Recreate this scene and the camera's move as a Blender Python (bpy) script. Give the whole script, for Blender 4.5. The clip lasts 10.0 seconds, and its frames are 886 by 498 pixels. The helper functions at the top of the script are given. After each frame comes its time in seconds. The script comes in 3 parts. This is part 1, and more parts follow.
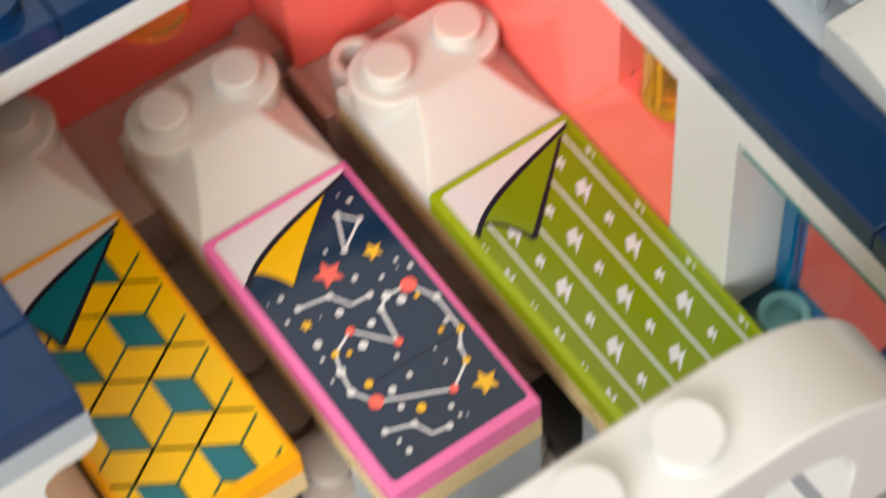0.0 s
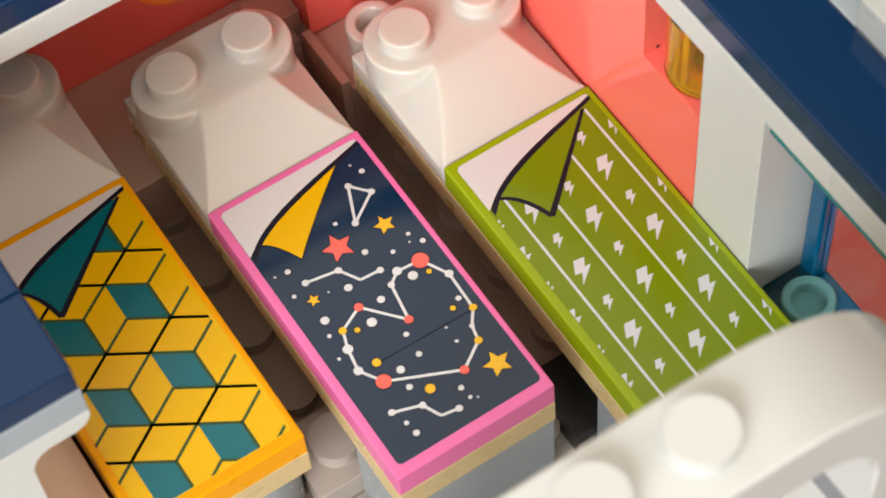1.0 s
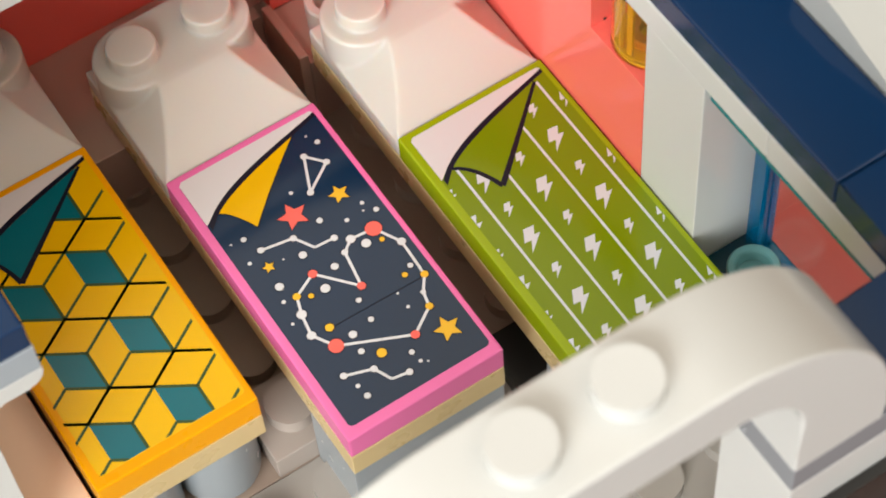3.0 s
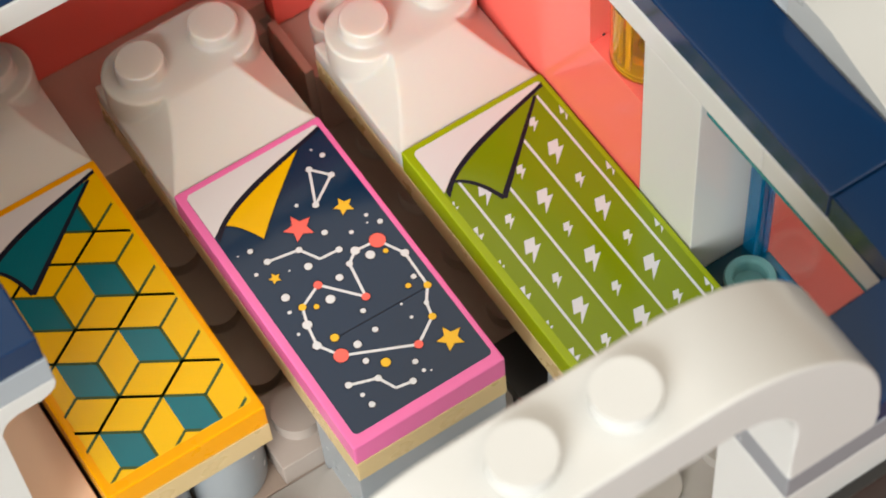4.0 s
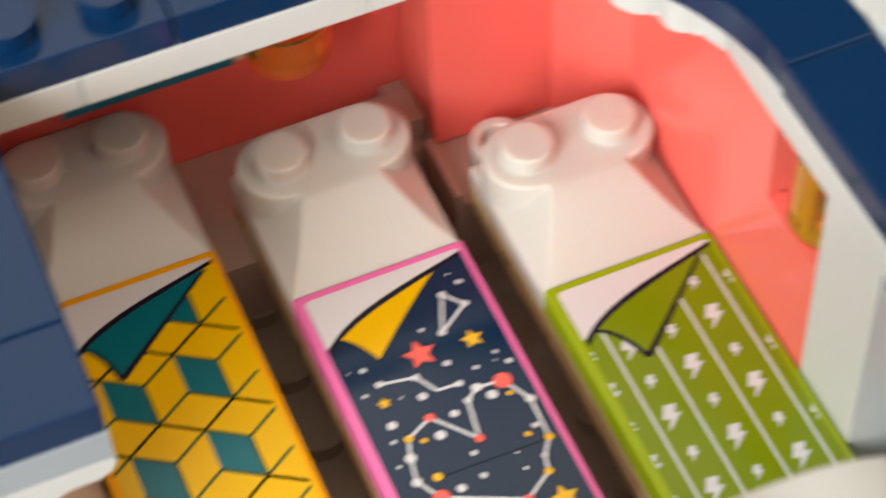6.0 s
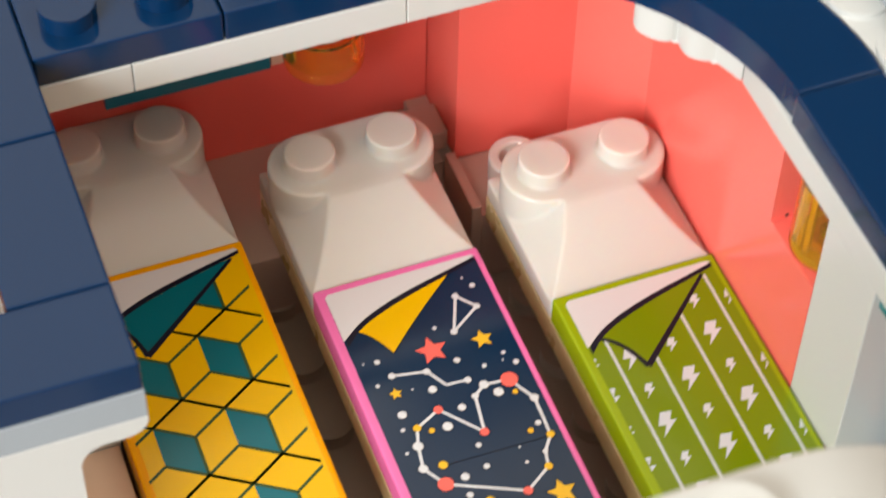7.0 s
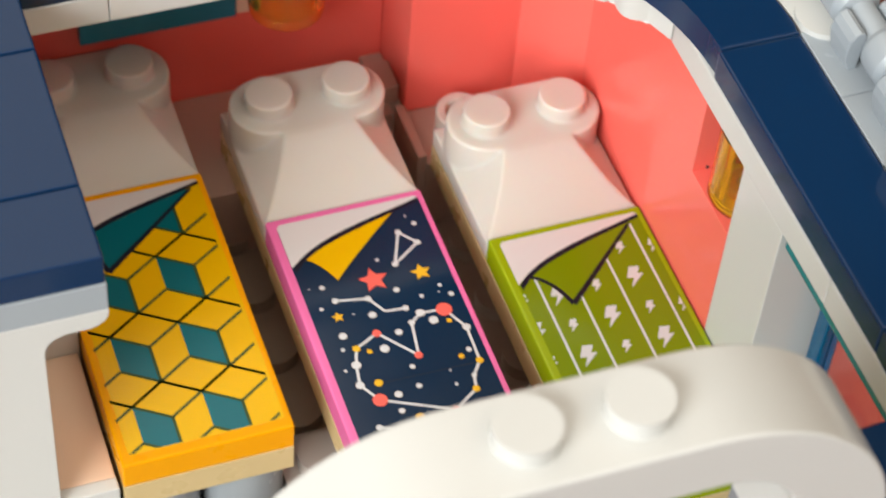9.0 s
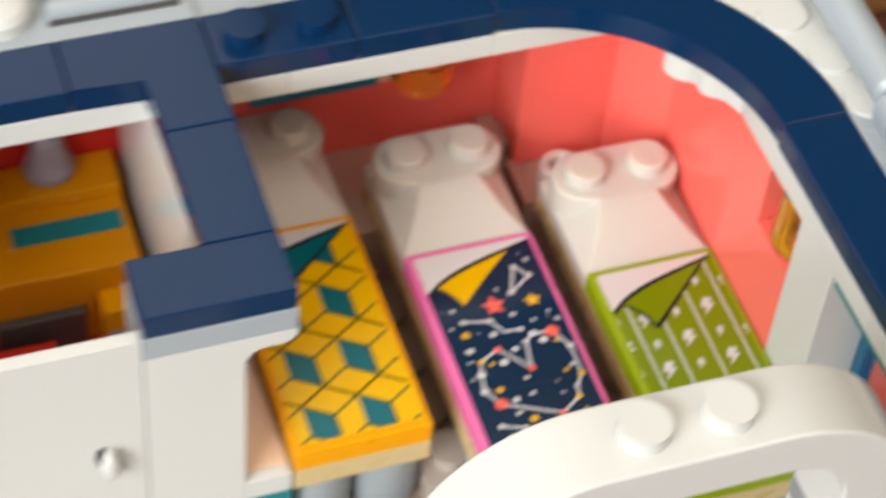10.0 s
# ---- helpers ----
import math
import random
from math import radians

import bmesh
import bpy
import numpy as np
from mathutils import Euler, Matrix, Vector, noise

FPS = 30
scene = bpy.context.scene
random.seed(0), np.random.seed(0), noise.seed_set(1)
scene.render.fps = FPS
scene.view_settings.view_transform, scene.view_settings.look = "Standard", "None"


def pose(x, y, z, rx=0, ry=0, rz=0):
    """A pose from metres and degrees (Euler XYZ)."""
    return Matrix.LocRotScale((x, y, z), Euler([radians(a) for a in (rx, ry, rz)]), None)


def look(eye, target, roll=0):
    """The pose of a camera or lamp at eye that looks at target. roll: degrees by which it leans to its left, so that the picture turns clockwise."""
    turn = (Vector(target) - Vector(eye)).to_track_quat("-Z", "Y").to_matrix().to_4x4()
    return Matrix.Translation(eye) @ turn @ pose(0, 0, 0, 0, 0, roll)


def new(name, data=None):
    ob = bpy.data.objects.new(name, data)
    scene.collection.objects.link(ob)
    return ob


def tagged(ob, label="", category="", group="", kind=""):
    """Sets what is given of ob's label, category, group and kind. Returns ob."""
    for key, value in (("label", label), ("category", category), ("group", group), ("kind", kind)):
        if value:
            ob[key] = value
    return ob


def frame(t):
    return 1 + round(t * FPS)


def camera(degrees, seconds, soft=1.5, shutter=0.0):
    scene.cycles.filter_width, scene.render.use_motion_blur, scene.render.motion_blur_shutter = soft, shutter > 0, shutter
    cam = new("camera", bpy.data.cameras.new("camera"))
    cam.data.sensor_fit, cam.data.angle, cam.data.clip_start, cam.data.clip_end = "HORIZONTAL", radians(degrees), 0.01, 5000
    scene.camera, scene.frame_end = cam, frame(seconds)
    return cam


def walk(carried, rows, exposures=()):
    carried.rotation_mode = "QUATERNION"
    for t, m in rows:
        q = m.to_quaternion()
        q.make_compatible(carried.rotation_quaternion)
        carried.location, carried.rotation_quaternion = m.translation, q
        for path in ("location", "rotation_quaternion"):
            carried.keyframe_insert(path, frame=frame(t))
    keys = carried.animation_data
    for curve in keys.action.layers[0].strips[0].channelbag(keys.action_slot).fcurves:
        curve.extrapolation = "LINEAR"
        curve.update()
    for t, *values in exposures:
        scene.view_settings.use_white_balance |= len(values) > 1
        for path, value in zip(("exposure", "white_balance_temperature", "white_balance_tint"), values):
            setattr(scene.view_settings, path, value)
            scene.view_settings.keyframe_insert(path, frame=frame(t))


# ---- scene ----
LIFT = 0.0192  # height of the quilt tops' datum above the table
cam = camera(22.235, 10.0, soft=1.8, shutter=0.8)
PATH = [
    (0, pose(-0.03685, -0.07796, 0.17448 + LIFT, 32.252, 3.109, -34.549)),
    (0.1, pose(-0.03444, -0.07901, 0.17322 + LIFT, 31.737, 3.429, -33.594)),
    (0.2, pose(-0.03262, -0.07627, 0.16952 + LIFT, 31.425, 3.213, -33.476)),
    (0.4, pose(-0.03180, -0.07415, 0.16887 + LIFT, 31.181, 3.358, -33.536)),
    (0.467, pose(-0.03404, -0.07363, 0.17044 + LIFT, 31.033, 3.563, -34.581)),
    (0.5, pose(-0.03515, -0.07337, 0.17121 + LIFT, 31.207, 2.820, -33.305)),
    (0.533, pose(-0.03480, -0.07391, 0.17140 + LIFT, 31.411, 2.537, -32.047)),
    (0.6, pose(-0.03408, -0.07502, 0.17180 + LIFT, 31.365, 3.682, -33.126)),
    (1, pose(-0.03306, -0.07453, 0.16898 + LIFT, 31.324, 3.084, -33.025)),
    (1.5, pose(-0.03189, -0.07851, 0.16953 + LIFT, 31.433, 3.100, -33.010)),
    (2, pose(-0.03173, -0.07849, 0.16997 + LIFT, 31.439, 3.145, -33.042)),
    (2.5, pose(-0.03358, -0.07994, 0.17277 + LIFT, 31.413, 3.023, -33.077)),
    (3, pose(-0.03244, -0.08092, 0.17065 + LIFT, 31.465, 2.957, -32.995)),
    (3.2, pose(-0.03245, -0.08001, 0.17123 + LIFT, 31.245, 2.985, -33.191)),
    (4.3, pose(-0.03310, -0.08256, 0.17562 + LIFT, 31.522, 3.070, -33.015)),
    (4.4, pose(-0.03393, -0.08160, 0.17652 + LIFT, 31.593, 2.929, -32.970)),
    (4.5, pose(-0.03741, -0.08493, 0.17971 + LIFT, 33.168, 3.168, -31.424)),
    (4.6, pose(-0.03654, -0.08629, 0.18142 + LIFT, 33.784, 4.044, -31.037)),
    (4.7, pose(-0.03546, -0.08637, 0.17984 + LIFT, 34.323, 4.010, -30.755)),
    (4.9, pose(-0.03457, -0.08484, 0.17623 + LIFT, 34.385, 2.971, -30.334)),
    (5, pose(-0.03542, -0.08540, 0.17467 + LIFT, 34.783, 2.878, -30.118)),
    (5.1, pose(-0.03415, -0.08550, 0.17368 + LIFT, 34.905, 3.126, -29.638)),
    (5.2, pose(-0.03368, -0.08376, 0.17263 + LIFT, 34.896, 2.915, -29.299)),
    (5.5, pose(-0.02854, -0.07900, 0.16074 + LIFT, 36.022, 1.917, -28.155)),
    (6, pose(-0.02865, -0.08041, 0.15401 + LIFT, 37.874, 1.781, -23.160)),
    (6.1, pose(-0.02853, -0.07989, 0.15329 + LIFT, 37.725, 1.679, -21.853)),
    (6.2, pose(-0.02770, -0.08280, 0.15323 + LIFT, 37.699, 1.981, -21.536)),
    (7.3, pose(-0.03869, -0.09373, 0.16152 + LIFT, 40.141, -3.091, -19.749)),
    (7.4, pose(-0.03893, -0.09580, 0.16203 + LIFT, 40.136, -3.715, -19.525)),
    (7.5, pose(-0.03725, -0.09522, 0.16096 + LIFT, 39.934, -3.873, -19.865)),
    (7.6, pose(-0.03664, -0.09837, 0.16087 + LIFT, 39.915, -3.830, -19.825)),
    (7.7, pose(-0.03585, -0.10192, 0.15981 + LIFT, 40.059, -4.054, -19.950)),
    (8, pose(-0.03657, -0.10480, 0.16151 + LIFT, 39.477, -3.917, -20.038)),
    (8.5, pose(-0.04007, -0.10420, 0.16408 + LIFT, 40.051, -3.793, -19.643)),
    (9, pose(-0.04074, -0.10478, 0.16448 + LIFT, 40.370, -3.668, -19.301)),
    (9.4, pose(-0.03999, -0.10872, 0.16922 + LIFT, 41.068, -3.119, -18.023)),
    (9.467, pose(-0.03992, -0.10988, 0.16919 + LIFT, 40.874, -3.500, -18.502)),
    (9.5, pose(-0.03988, -0.11045, 0.16917 + LIFT, 41.480, -3.140, -18.255)),
    (9.533, pose(-0.03990, -0.11040, 0.17000 + LIFT, 41.684, -2.726, -18.074)),
    (9.6, pose(-0.03994, -0.11029, 0.17168 + LIFT, 40.667, -3.000, -18.682)),
    (9.7, pose(-0.04108, -0.11298, 0.17501 + LIFT, 40.599, -2.934, -18.689)),
    (9.9, pose(-0.05381, -0.12116, 0.19354 + LIFT, 40.713, -3.067, -18.999)),
    (9.967, pose(-0.06046, -0.12606, 0.19929 + LIFT, 40.619, -3.682, -18.566)),
    (10, pose(-0.06256, -0.12761, 0.20110 + LIFT, 40.589, -3.876, -18.429)),
]
EXPOSURES = [(0, 0.0), (3.2, -0.02), (6.2, 0.0), (7.5, 0.05), (8.0, -0.27), (8.5, -0.12), (9.0, -0.05), (9.5, 0.1), (10, 0.0)]
walk(cam, PATH, EXPOSURES)
cam.data.dof.use_dof = True
cam.data.dof.focus_distance = 0.2
cam.data.dof.aperture_fstop = 54

# ---- light ----
world = bpy.data.worlds.new("room_air")
scene.world = world
world.use_nodes = True
wn = world.node_tree.nodes
wn["Background"].inputs[0].default_value = (1.0, 0.97, 0.93, 1)
wn["Background"].inputs[1].default_value = 0.48


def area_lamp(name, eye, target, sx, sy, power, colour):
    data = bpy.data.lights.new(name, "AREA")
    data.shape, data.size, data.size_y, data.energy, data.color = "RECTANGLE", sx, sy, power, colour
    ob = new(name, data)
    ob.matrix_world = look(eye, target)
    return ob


# unseen lamps added inside the closed room: daylight from the left, three overhead fills
area_lamp("side_daylight", (-1.58, -1.12, 0.95), (0, 0.0, 0.05), 1.3, 1.3, 74, (0.95, 0.985, 0.98))
for name, x0, x1, y0, y1, power in (("overhead_fill", -1.35, 0.72, -1.35, 0.97, 14.8), ("overhead_fill", -1.35, 0.38, 0.98, 1.84, 6.2), ("overhead_fill", 0.73, 1.65, -1.35, 0.35, 11)):
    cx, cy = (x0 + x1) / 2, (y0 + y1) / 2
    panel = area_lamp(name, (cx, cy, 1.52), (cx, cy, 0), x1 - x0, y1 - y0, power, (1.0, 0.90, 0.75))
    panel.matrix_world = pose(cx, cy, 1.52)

# ---- materials ----


def links(mat):
    mat.use_nodes = True
    return mat.node_tree.nodes, mat.node_tree.links, mat.node_tree.nodes["Principled BSDF"]


def plastic(name, rgb, rough=0.22, sub=0.0, spec=0.5, vary=0.025, coat=0.0, mottle=1.0):
    """Moulded plastic: faint mottling, fingerprints in the gloss."""
    mat = bpy.data.materials.new(name)
    n, l, b = links(mat)
    tc = n.new("ShaderNodeTexCoord")
    big = n.new("ShaderNodeTexNoise")
    big.inputs["Scale"].default_value, big.inputs["Detail"].default_value = 40, 1
    l.new(tc.outputs["Object"], big.inputs["Vector"])
    fine = n.new("ShaderNodeTexNoise")
    fine.inputs["Scale"].default_value, fine.inputs["Detail"].default_value = 250, 3
    l.new(tc.outputs["Object"], fine.inputs["Vector"])
    mix = n.new("ShaderNodeMix")
    mix.data_type = "RGBA"
    mix.inputs[6].default_value = (*[c * (1 - vary) for c in rgb], 1)
    mix.inputs[7].default_value = (*[min(1, c * (1 + vary)) for c in rgb], 1)
    l.new(big.outputs[0], mix.inputs[0])
    l.new(mix.outputs[2], b.inputs["Base Color"])
    ramp = n.new("ShaderNodeMapRange")
    ramp.inputs[1].default_value, ramp.inputs[2].default_value = 0.3, 0.7
    ramp.inputs[3].default_value, ramp.inputs[4].default_value = rough * (1 - 0.06 * mottle), rough * (1 + 0.1 * mottle)
    l.new(fine.outputs[0], ramp.inputs[0])
    l.new(ramp.outputs[0], b.inputs["Roughness"])
    b.inputs["Specular IOR Level"].default_value = spec
    b.inputs["Coat Weight"].default_value = coat
    b.inputs["Coat Roughness"].default_value = 0.08
    if sub:
        b.inputs["Subsurface Weight"].default_value = sub
        b.inputs["Subsurface Radius"].default_value = (0.0022, 0.0016, 0.0012)
        b.inputs["Subsurface Scale"].default_value = 1.0
    return mat


def clear(name, rgb, rough=0.05, weight=0.9):
    mat = bpy.data.materials.new(name)
    n, l, b = links(mat)
    b.inputs["Base Color"].default_value = (*rgb, 1)
    b.inputs["Roughness"].default_value = rough
    b.inputs["Transmission Weight"].default_value = weight
    b.inputs["IOR"].default_value = 1.5
    return mat


WHITE = plastic("white_plastic", (0.645, 0.645, 0.62), 0.17, vary=0.01)
PILLOW = plastic("pillow_white_plastic", (0.635, 0.60, 0.545), 0.26, sub=0.6, mottle=0.0)
NAVY = plastic("navy_plastic", (0.002, 0.025, 0.082), 0.12, vary=0.06, spec=0.37)
CORAL = plastic("coral_plastic", (0.96, 0.168, 0.133), 0.19, spec=0.38)
GREY = plastic("light_grey_plastic", (0.30, 0.33, 0.35), 0.25)
# floor between the beds: shade and coral bounce are mixed into its colour
FLOOR_SHADED = plastic("shaded_floor_plastic", (0.35, 0.265, 0.21), 0.35)
LEDGE = plastic("rosy_grey_ledge_plastic", (0.50, 0.335, 0.275), 0.3)
FLOOR_LIT = plastic("lit_floor_plastic", (0.38, 0.345, 0.31), 0.3)
NOUGAT = plastic("light_nougat_plastic", (0.83, 0.60, 0.44), 0.3)
DEEPAMBER = plastic("machine_orange_plastic", (0.66, 0.25, 0.001), 0.25)
PALE = plastic("pale_blue_grey_plastic", (0.36, 0.40, 0.435), 0.25)
CYAN = plastic("cyan_card", (0.03, 0.42, 0.62), 0.35)
MAGENTA = plastic("magenta_plastic", (0.62, 0.02, 0.22), 0.25)
SOFTGREY = plastic("soft_light_grey_plastic", (0.47, 0.475, 0.455), 0.28)
LIGHTTEAL = plastic("light_turquoise_plastic", (0.02, 0.21, 0.31), 0.2)
MIDGREY = plastic("medium_grey_plastic", (0.25, 0.26, 0.28), 0.25)
TAN = plastic("tan_plastic", (0.62, 0.47, 0.23), 0.28)
PINK = plastic("pink_plastic", (0.80, 0.16, 0.40), 0.22)
LIME = plastic("lime_plastic", (0.29, 0.38, 0.002), 0.20, spec=0.4)
AMBER = plastic("bright_orange_plastic", (0.84, 0.35, 0.0), 0.28, spec=0.14)
TEAL = plastic("dark_turquoise_plastic", (0.004, 0.19, 0.21), 0.2)
RED = plastic("red_plastic", (0.62, 0.02, 0.015), 0.25)
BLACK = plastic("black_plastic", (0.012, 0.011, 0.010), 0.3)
DARKGREY = plastic("dark_grey_plastic", (0.07, 0.06, 0.06), 0.3)
MAUVE = plastic("mauve_plastic", (0.30, 0.24, 0.28), 0.3)
GLASS_TEAL = clear("clear_light_blue_plastic", (0.0, 0.19, 0.42), 0.06, 0.5)
SILL = plastic("dark_teal_sill_plastic", (0.004, 0.040, 0.060), 0.1)
GLASS_CUP = clear("pale_turquoise_plastic", (0.24, 0.55, 0.56), 0.2, 0.45)
GLASS_ORANGE = clear("clear_orange_plastic", (1.0, 0.80, 0.22), 0.03, 0.95)
GLASS_ORANGE.node_tree.nodes["Principled BSDF"].inputs["IOR"].default_value = 1.22
# light caught in the clear plastic, given as solid yellow
LIT_YELLOW = clear("lit_yellow_clear_plastic", (1.0, 0.60, 0.01), 0.1, 0.25)
CORE = plastic("lamp_core_orange_plastic", (0.62, 0.19, 0.01), 0.3)
PLATEGREY = plastic("rosy_light_grey_plastic", (0.42, 0.355, 0.31), 0.3)
GLASS_AMBER = clear("clear_thin_orange_plastic", (1.0, 0.78, 0.20), 0.03, 0.96)
GLASS_AMBER.node_tree.nodes["Principled BSDF"].inputs["IOR"].default_value = 1.2
PANE = clear("window_glass", (0.80, 0.93, 0.96), 0.03, 1.0)
PANE.node_tree.nodes["Principled BSDF"].inputs["IOR"].default_value = 1.2

INK_WHITE = plastic("ink_white", (0.65, 0.655, 0.665), 0.2)
INK_SHEET = plastic("ink_sheet_pink_white", (0.67, 0.64, 0.64), 0.22)
INK_NAVY = plastic("ink_navy", (0.002, 0.018, 0.050), 0.12, vary=0.25, spec=0.64)
INK_BLACK = plastic("ink_black", (0.010, 0.009, 0.018), 0.25, spec=0.3)
INK_YELLOW = plastic("ink_yellow", (0.77, 0.44, 0.0), 0.16, spec=0.3)
INK_GOLD = plastic("ink_gold", (0.80, 0.46, 0.02), 0.2)
INK_TEAL = plastic("ink_teal", (0.0, 0.125, 0.155), 0.2)
INK_RED = plastic("ink_coral", (0.86, 0.13, 0.10), 0.2)
INK_OLIVE = plastic("ink_olive", (0.040, 0.075, 0.022), 0.25, spec=0.25)
INK_HALO = plastic("ink_dark_edge", (0.006, 0.008, 0.016), 0.45, spec=0.15)
INK_LIME = plastic("ink_dark_lime", (0.175, 0.245, 0.0), 0.14, spec=0.42)


def wood(name, a, b2, scale=6):
    mat = bpy.data.materials.new(name)
    n, l, b = links(mat)
    tc = n.new("ShaderNodeTexCoord")
    mp = n.new("ShaderNodeMapping")
    mp.inputs["Scale"].default_value = (scale, scale * 12, scale)
    l.new(tc.outputs["Object"], mp.inputs[0])
    w = n.new("ShaderNodeTexNoise")
    w.inputs["Scale"].default_value, w.inputs["Detail"].default_value, w.inputs["Distortion"].default_value = 2.5, 8, 0.8
    l.new(mp.outputs[0], w.inputs["Vector"])
    mix = n.new("ShaderNodeMix")
    mix.data_type = "RGBA"
    mix.inputs[6].default_value, mix.inputs[7].default_value = (*a, 1), (*b2, 1)
    l.new(w.outputs[0], mix.inputs[0])
    l.new(mix.outputs[2], b.inputs["Base Color"])
    b.inputs["Roughness"].default_value = 0.35
    bump = n.new("ShaderNodeBump")
    bump.inputs["Strength"].default_value, bump.inputs["Distance"].default_value = 0.2, 0.0003
    l.new(w.outputs[0], bump.inputs["Height"])
    l.new(bump.outputs[0], b.inputs["Normal"])
    return mat


WOOD = wood("red_brown_wood", (0.08, 0.024, 0.016), (0.17, 0.060, 0.038))
PALEWOOD = wood("golden_wood", (0.42, 0.22, 0.07), (0.60, 0.36, 0.14))


def paint(name, rgb, rough=0.8):
    mat = bpy.data.materials.new(name)
    n, l, b = links(mat)
    tc = n.new("ShaderNodeTexCoord")
    w = n.new("ShaderNodeTexNoise")
    w.inputs["Scale"].default_value, w.inputs["Detail"].default_value = 3, 6
    l.new(tc.outputs["Object"], w.inputs["Vector"])
    mix = n.new("ShaderNodeMix")
    mix.data_type = "RGBA"
    mix.inputs[6].default_value = (*[c * 0.93 for c in rgb], 1)
    mix.inputs[7].default_value = (*rgb, 1)
    l.new(w.outputs[0], mix.inputs[0])
    l.new(mix.outputs[2], b.inputs["Base Color"])
    b.inputs["Roughness"].default_value = rough
    return mat


WALLPAINT = paint("room_wall_paint", (0.30, 0.28, 0.26))
CEILPAINT = paint("room_ceiling_paint", (0.50, 0.48, 0.46))

# ---- building helpers: everything below is written in millimetres, heights from the quilt tops ----
MM = 0.001


def put(x, y, z):
    return Vector((x * MM, y * MM, z * MM + LIFT))


def finish(bm, mat, name, sharp=13):
    bmesh.ops.recalc_face_normals(bm, faces=bm.faces)
    me = bpy.data.meshes.new(name)
    bm.to_mesh(me)
    bm.free()
    me.transform(Matrix.Scale(MM, 4))
    for m in mat if isinstance(mat, (list, tuple)) else (mat,):
        me.materials.append(m)
    me.shade_smooth()
    me.set_sharp_from_angle(angle=radians(sharp))
    return me


def part(name, bm, mat, parent, label=""):
    ob = new(name, finish(bm, mat, name))
    ob.parent = parent
    if label:
        tagged(ob, label)
    return ob


def thing(name, x, y, z, label, category, group="", kind=""):
    ob = new(name)
    ob.empty_display_size = 0.005
    ob.location = put(x, y, z)
    return tagged(ob, label, category, group, kind)


def solid(name, bm, mat, at, label, category="", group="", kind=""):
    """A one-mesh thing whose mesh is written from the point at."""
    ob = new(name, finish(bm, mat, name))
    ob.location = put(*at)
    return tagged(ob, label, category, group, kind)


def box(bm, x0, x1, y0, y1, z0, z1, bevel=0.15):
    vs = [bm.verts.new((x, y, z)) for x in (x0, x1) for y in (y0, y1) for z in (z0, z1)]
    fs = []
    for q in ((0, 1, 3, 2), (4, 6, 7, 5), (0, 4, 5, 1), (2, 3, 7, 6), (0, 2, 6, 4), (1, 5, 7, 3)):
        fs.append(bm.faces.new([vs[i] for i in q]))
    if bevel:
        es = list({e for f in fs for e in f.edges})
        bmesh.ops.bevel(bm, geom=es, offset=bevel, segments=2, profile=0.6, affect="EDGES")
    return bm


def new_box(*a, **k):
    return box(bmesh.new(), *a, **k)


def prism(bm, outline, z0, z1, bevel=0.12):
    """An upright prism over an outline in the plan."""
    lo = [bm.verts.new((x, y, z0)) for x, y in outline]
    hi = [bm.verts.new((x, y, z1)) for x, y in outline]
    top = bm.faces.new(hi)
    fs = [top, bm.faces.new(lo[::-1])]
    k = len(outline)
    for i in range(k):
        fs.append(bm.faces.new((lo[i], lo[(i + 1) % k], hi[(i + 1) % k], hi[i])))
    if bevel:
        es = list({e for f in fs[:2] for e in f.edges})
        bmesh.ops.bevel(bm, geom=es, offset=bevel, segments=2, profile=0.6, affect="EDGES")
    return bm


def ring(cx, cy, r, n=40, a0=0.0, a1=360.0, closed=True):
    k = n if closed else n - 1
    return [(cx + r * math.cos(radians(a0 + (a1 - a0) * i / k)), cy + r * math.sin(radians(a0 + (a1 - a0) * i / k))) for i in range(n)]


def stud(bm, x, y, z, r=2.4, h=1.7):
    prism(bm, ring(x, y, r, 40), z - 0.05, z + h, 0.18)


def rounded(x0, x1, y0, y1, r, n=6):
    out = []
    for cx, cy, a in ((x1 - r, y1 - r, 0), (x0 + r, y1 - r, 90), (x0 + r, y0 + r, 180), (x1 - r, y0 + r, 270)):
        out += ring(cx, cy, r, n, a, a + 90, False)
    return out


def turned(bm, x, y, profile, n=40):
    """A body of revolution about an upright axis; profile of (radius, height)."""
    rows = [[bm.verts.new((x + r * math.cos(2 * math.pi * i / n), y + r * math.sin(2 * math.pi * i / n), z)) for i in range(n)] for r, z in profile]
    for a, b in zip(rows, rows[1:]):
        for i in range(n):
            bm.faces.new((a[i], a[(i + 1) % n], b[(i + 1) % n], b[i]))
    bm.faces.new(rows[0][::-1])
    bm.faces.new(rows[-1])
    return bm


def upright(bm, outline, a0, a1, bevel, along="y"):
    """A slab along y over an outline in x and z, or along x over one in y and z."""
    prism(bm, outline, a0, a1, bevel)
    for v in bm.verts:
        v.co = (v.co.x, v.co.z, v.co.y) if along == "y" else (v.co.z, v.co.x, v.co.y)
    return bm


# ---- the room: a wooden floor under the model and plain walls ----


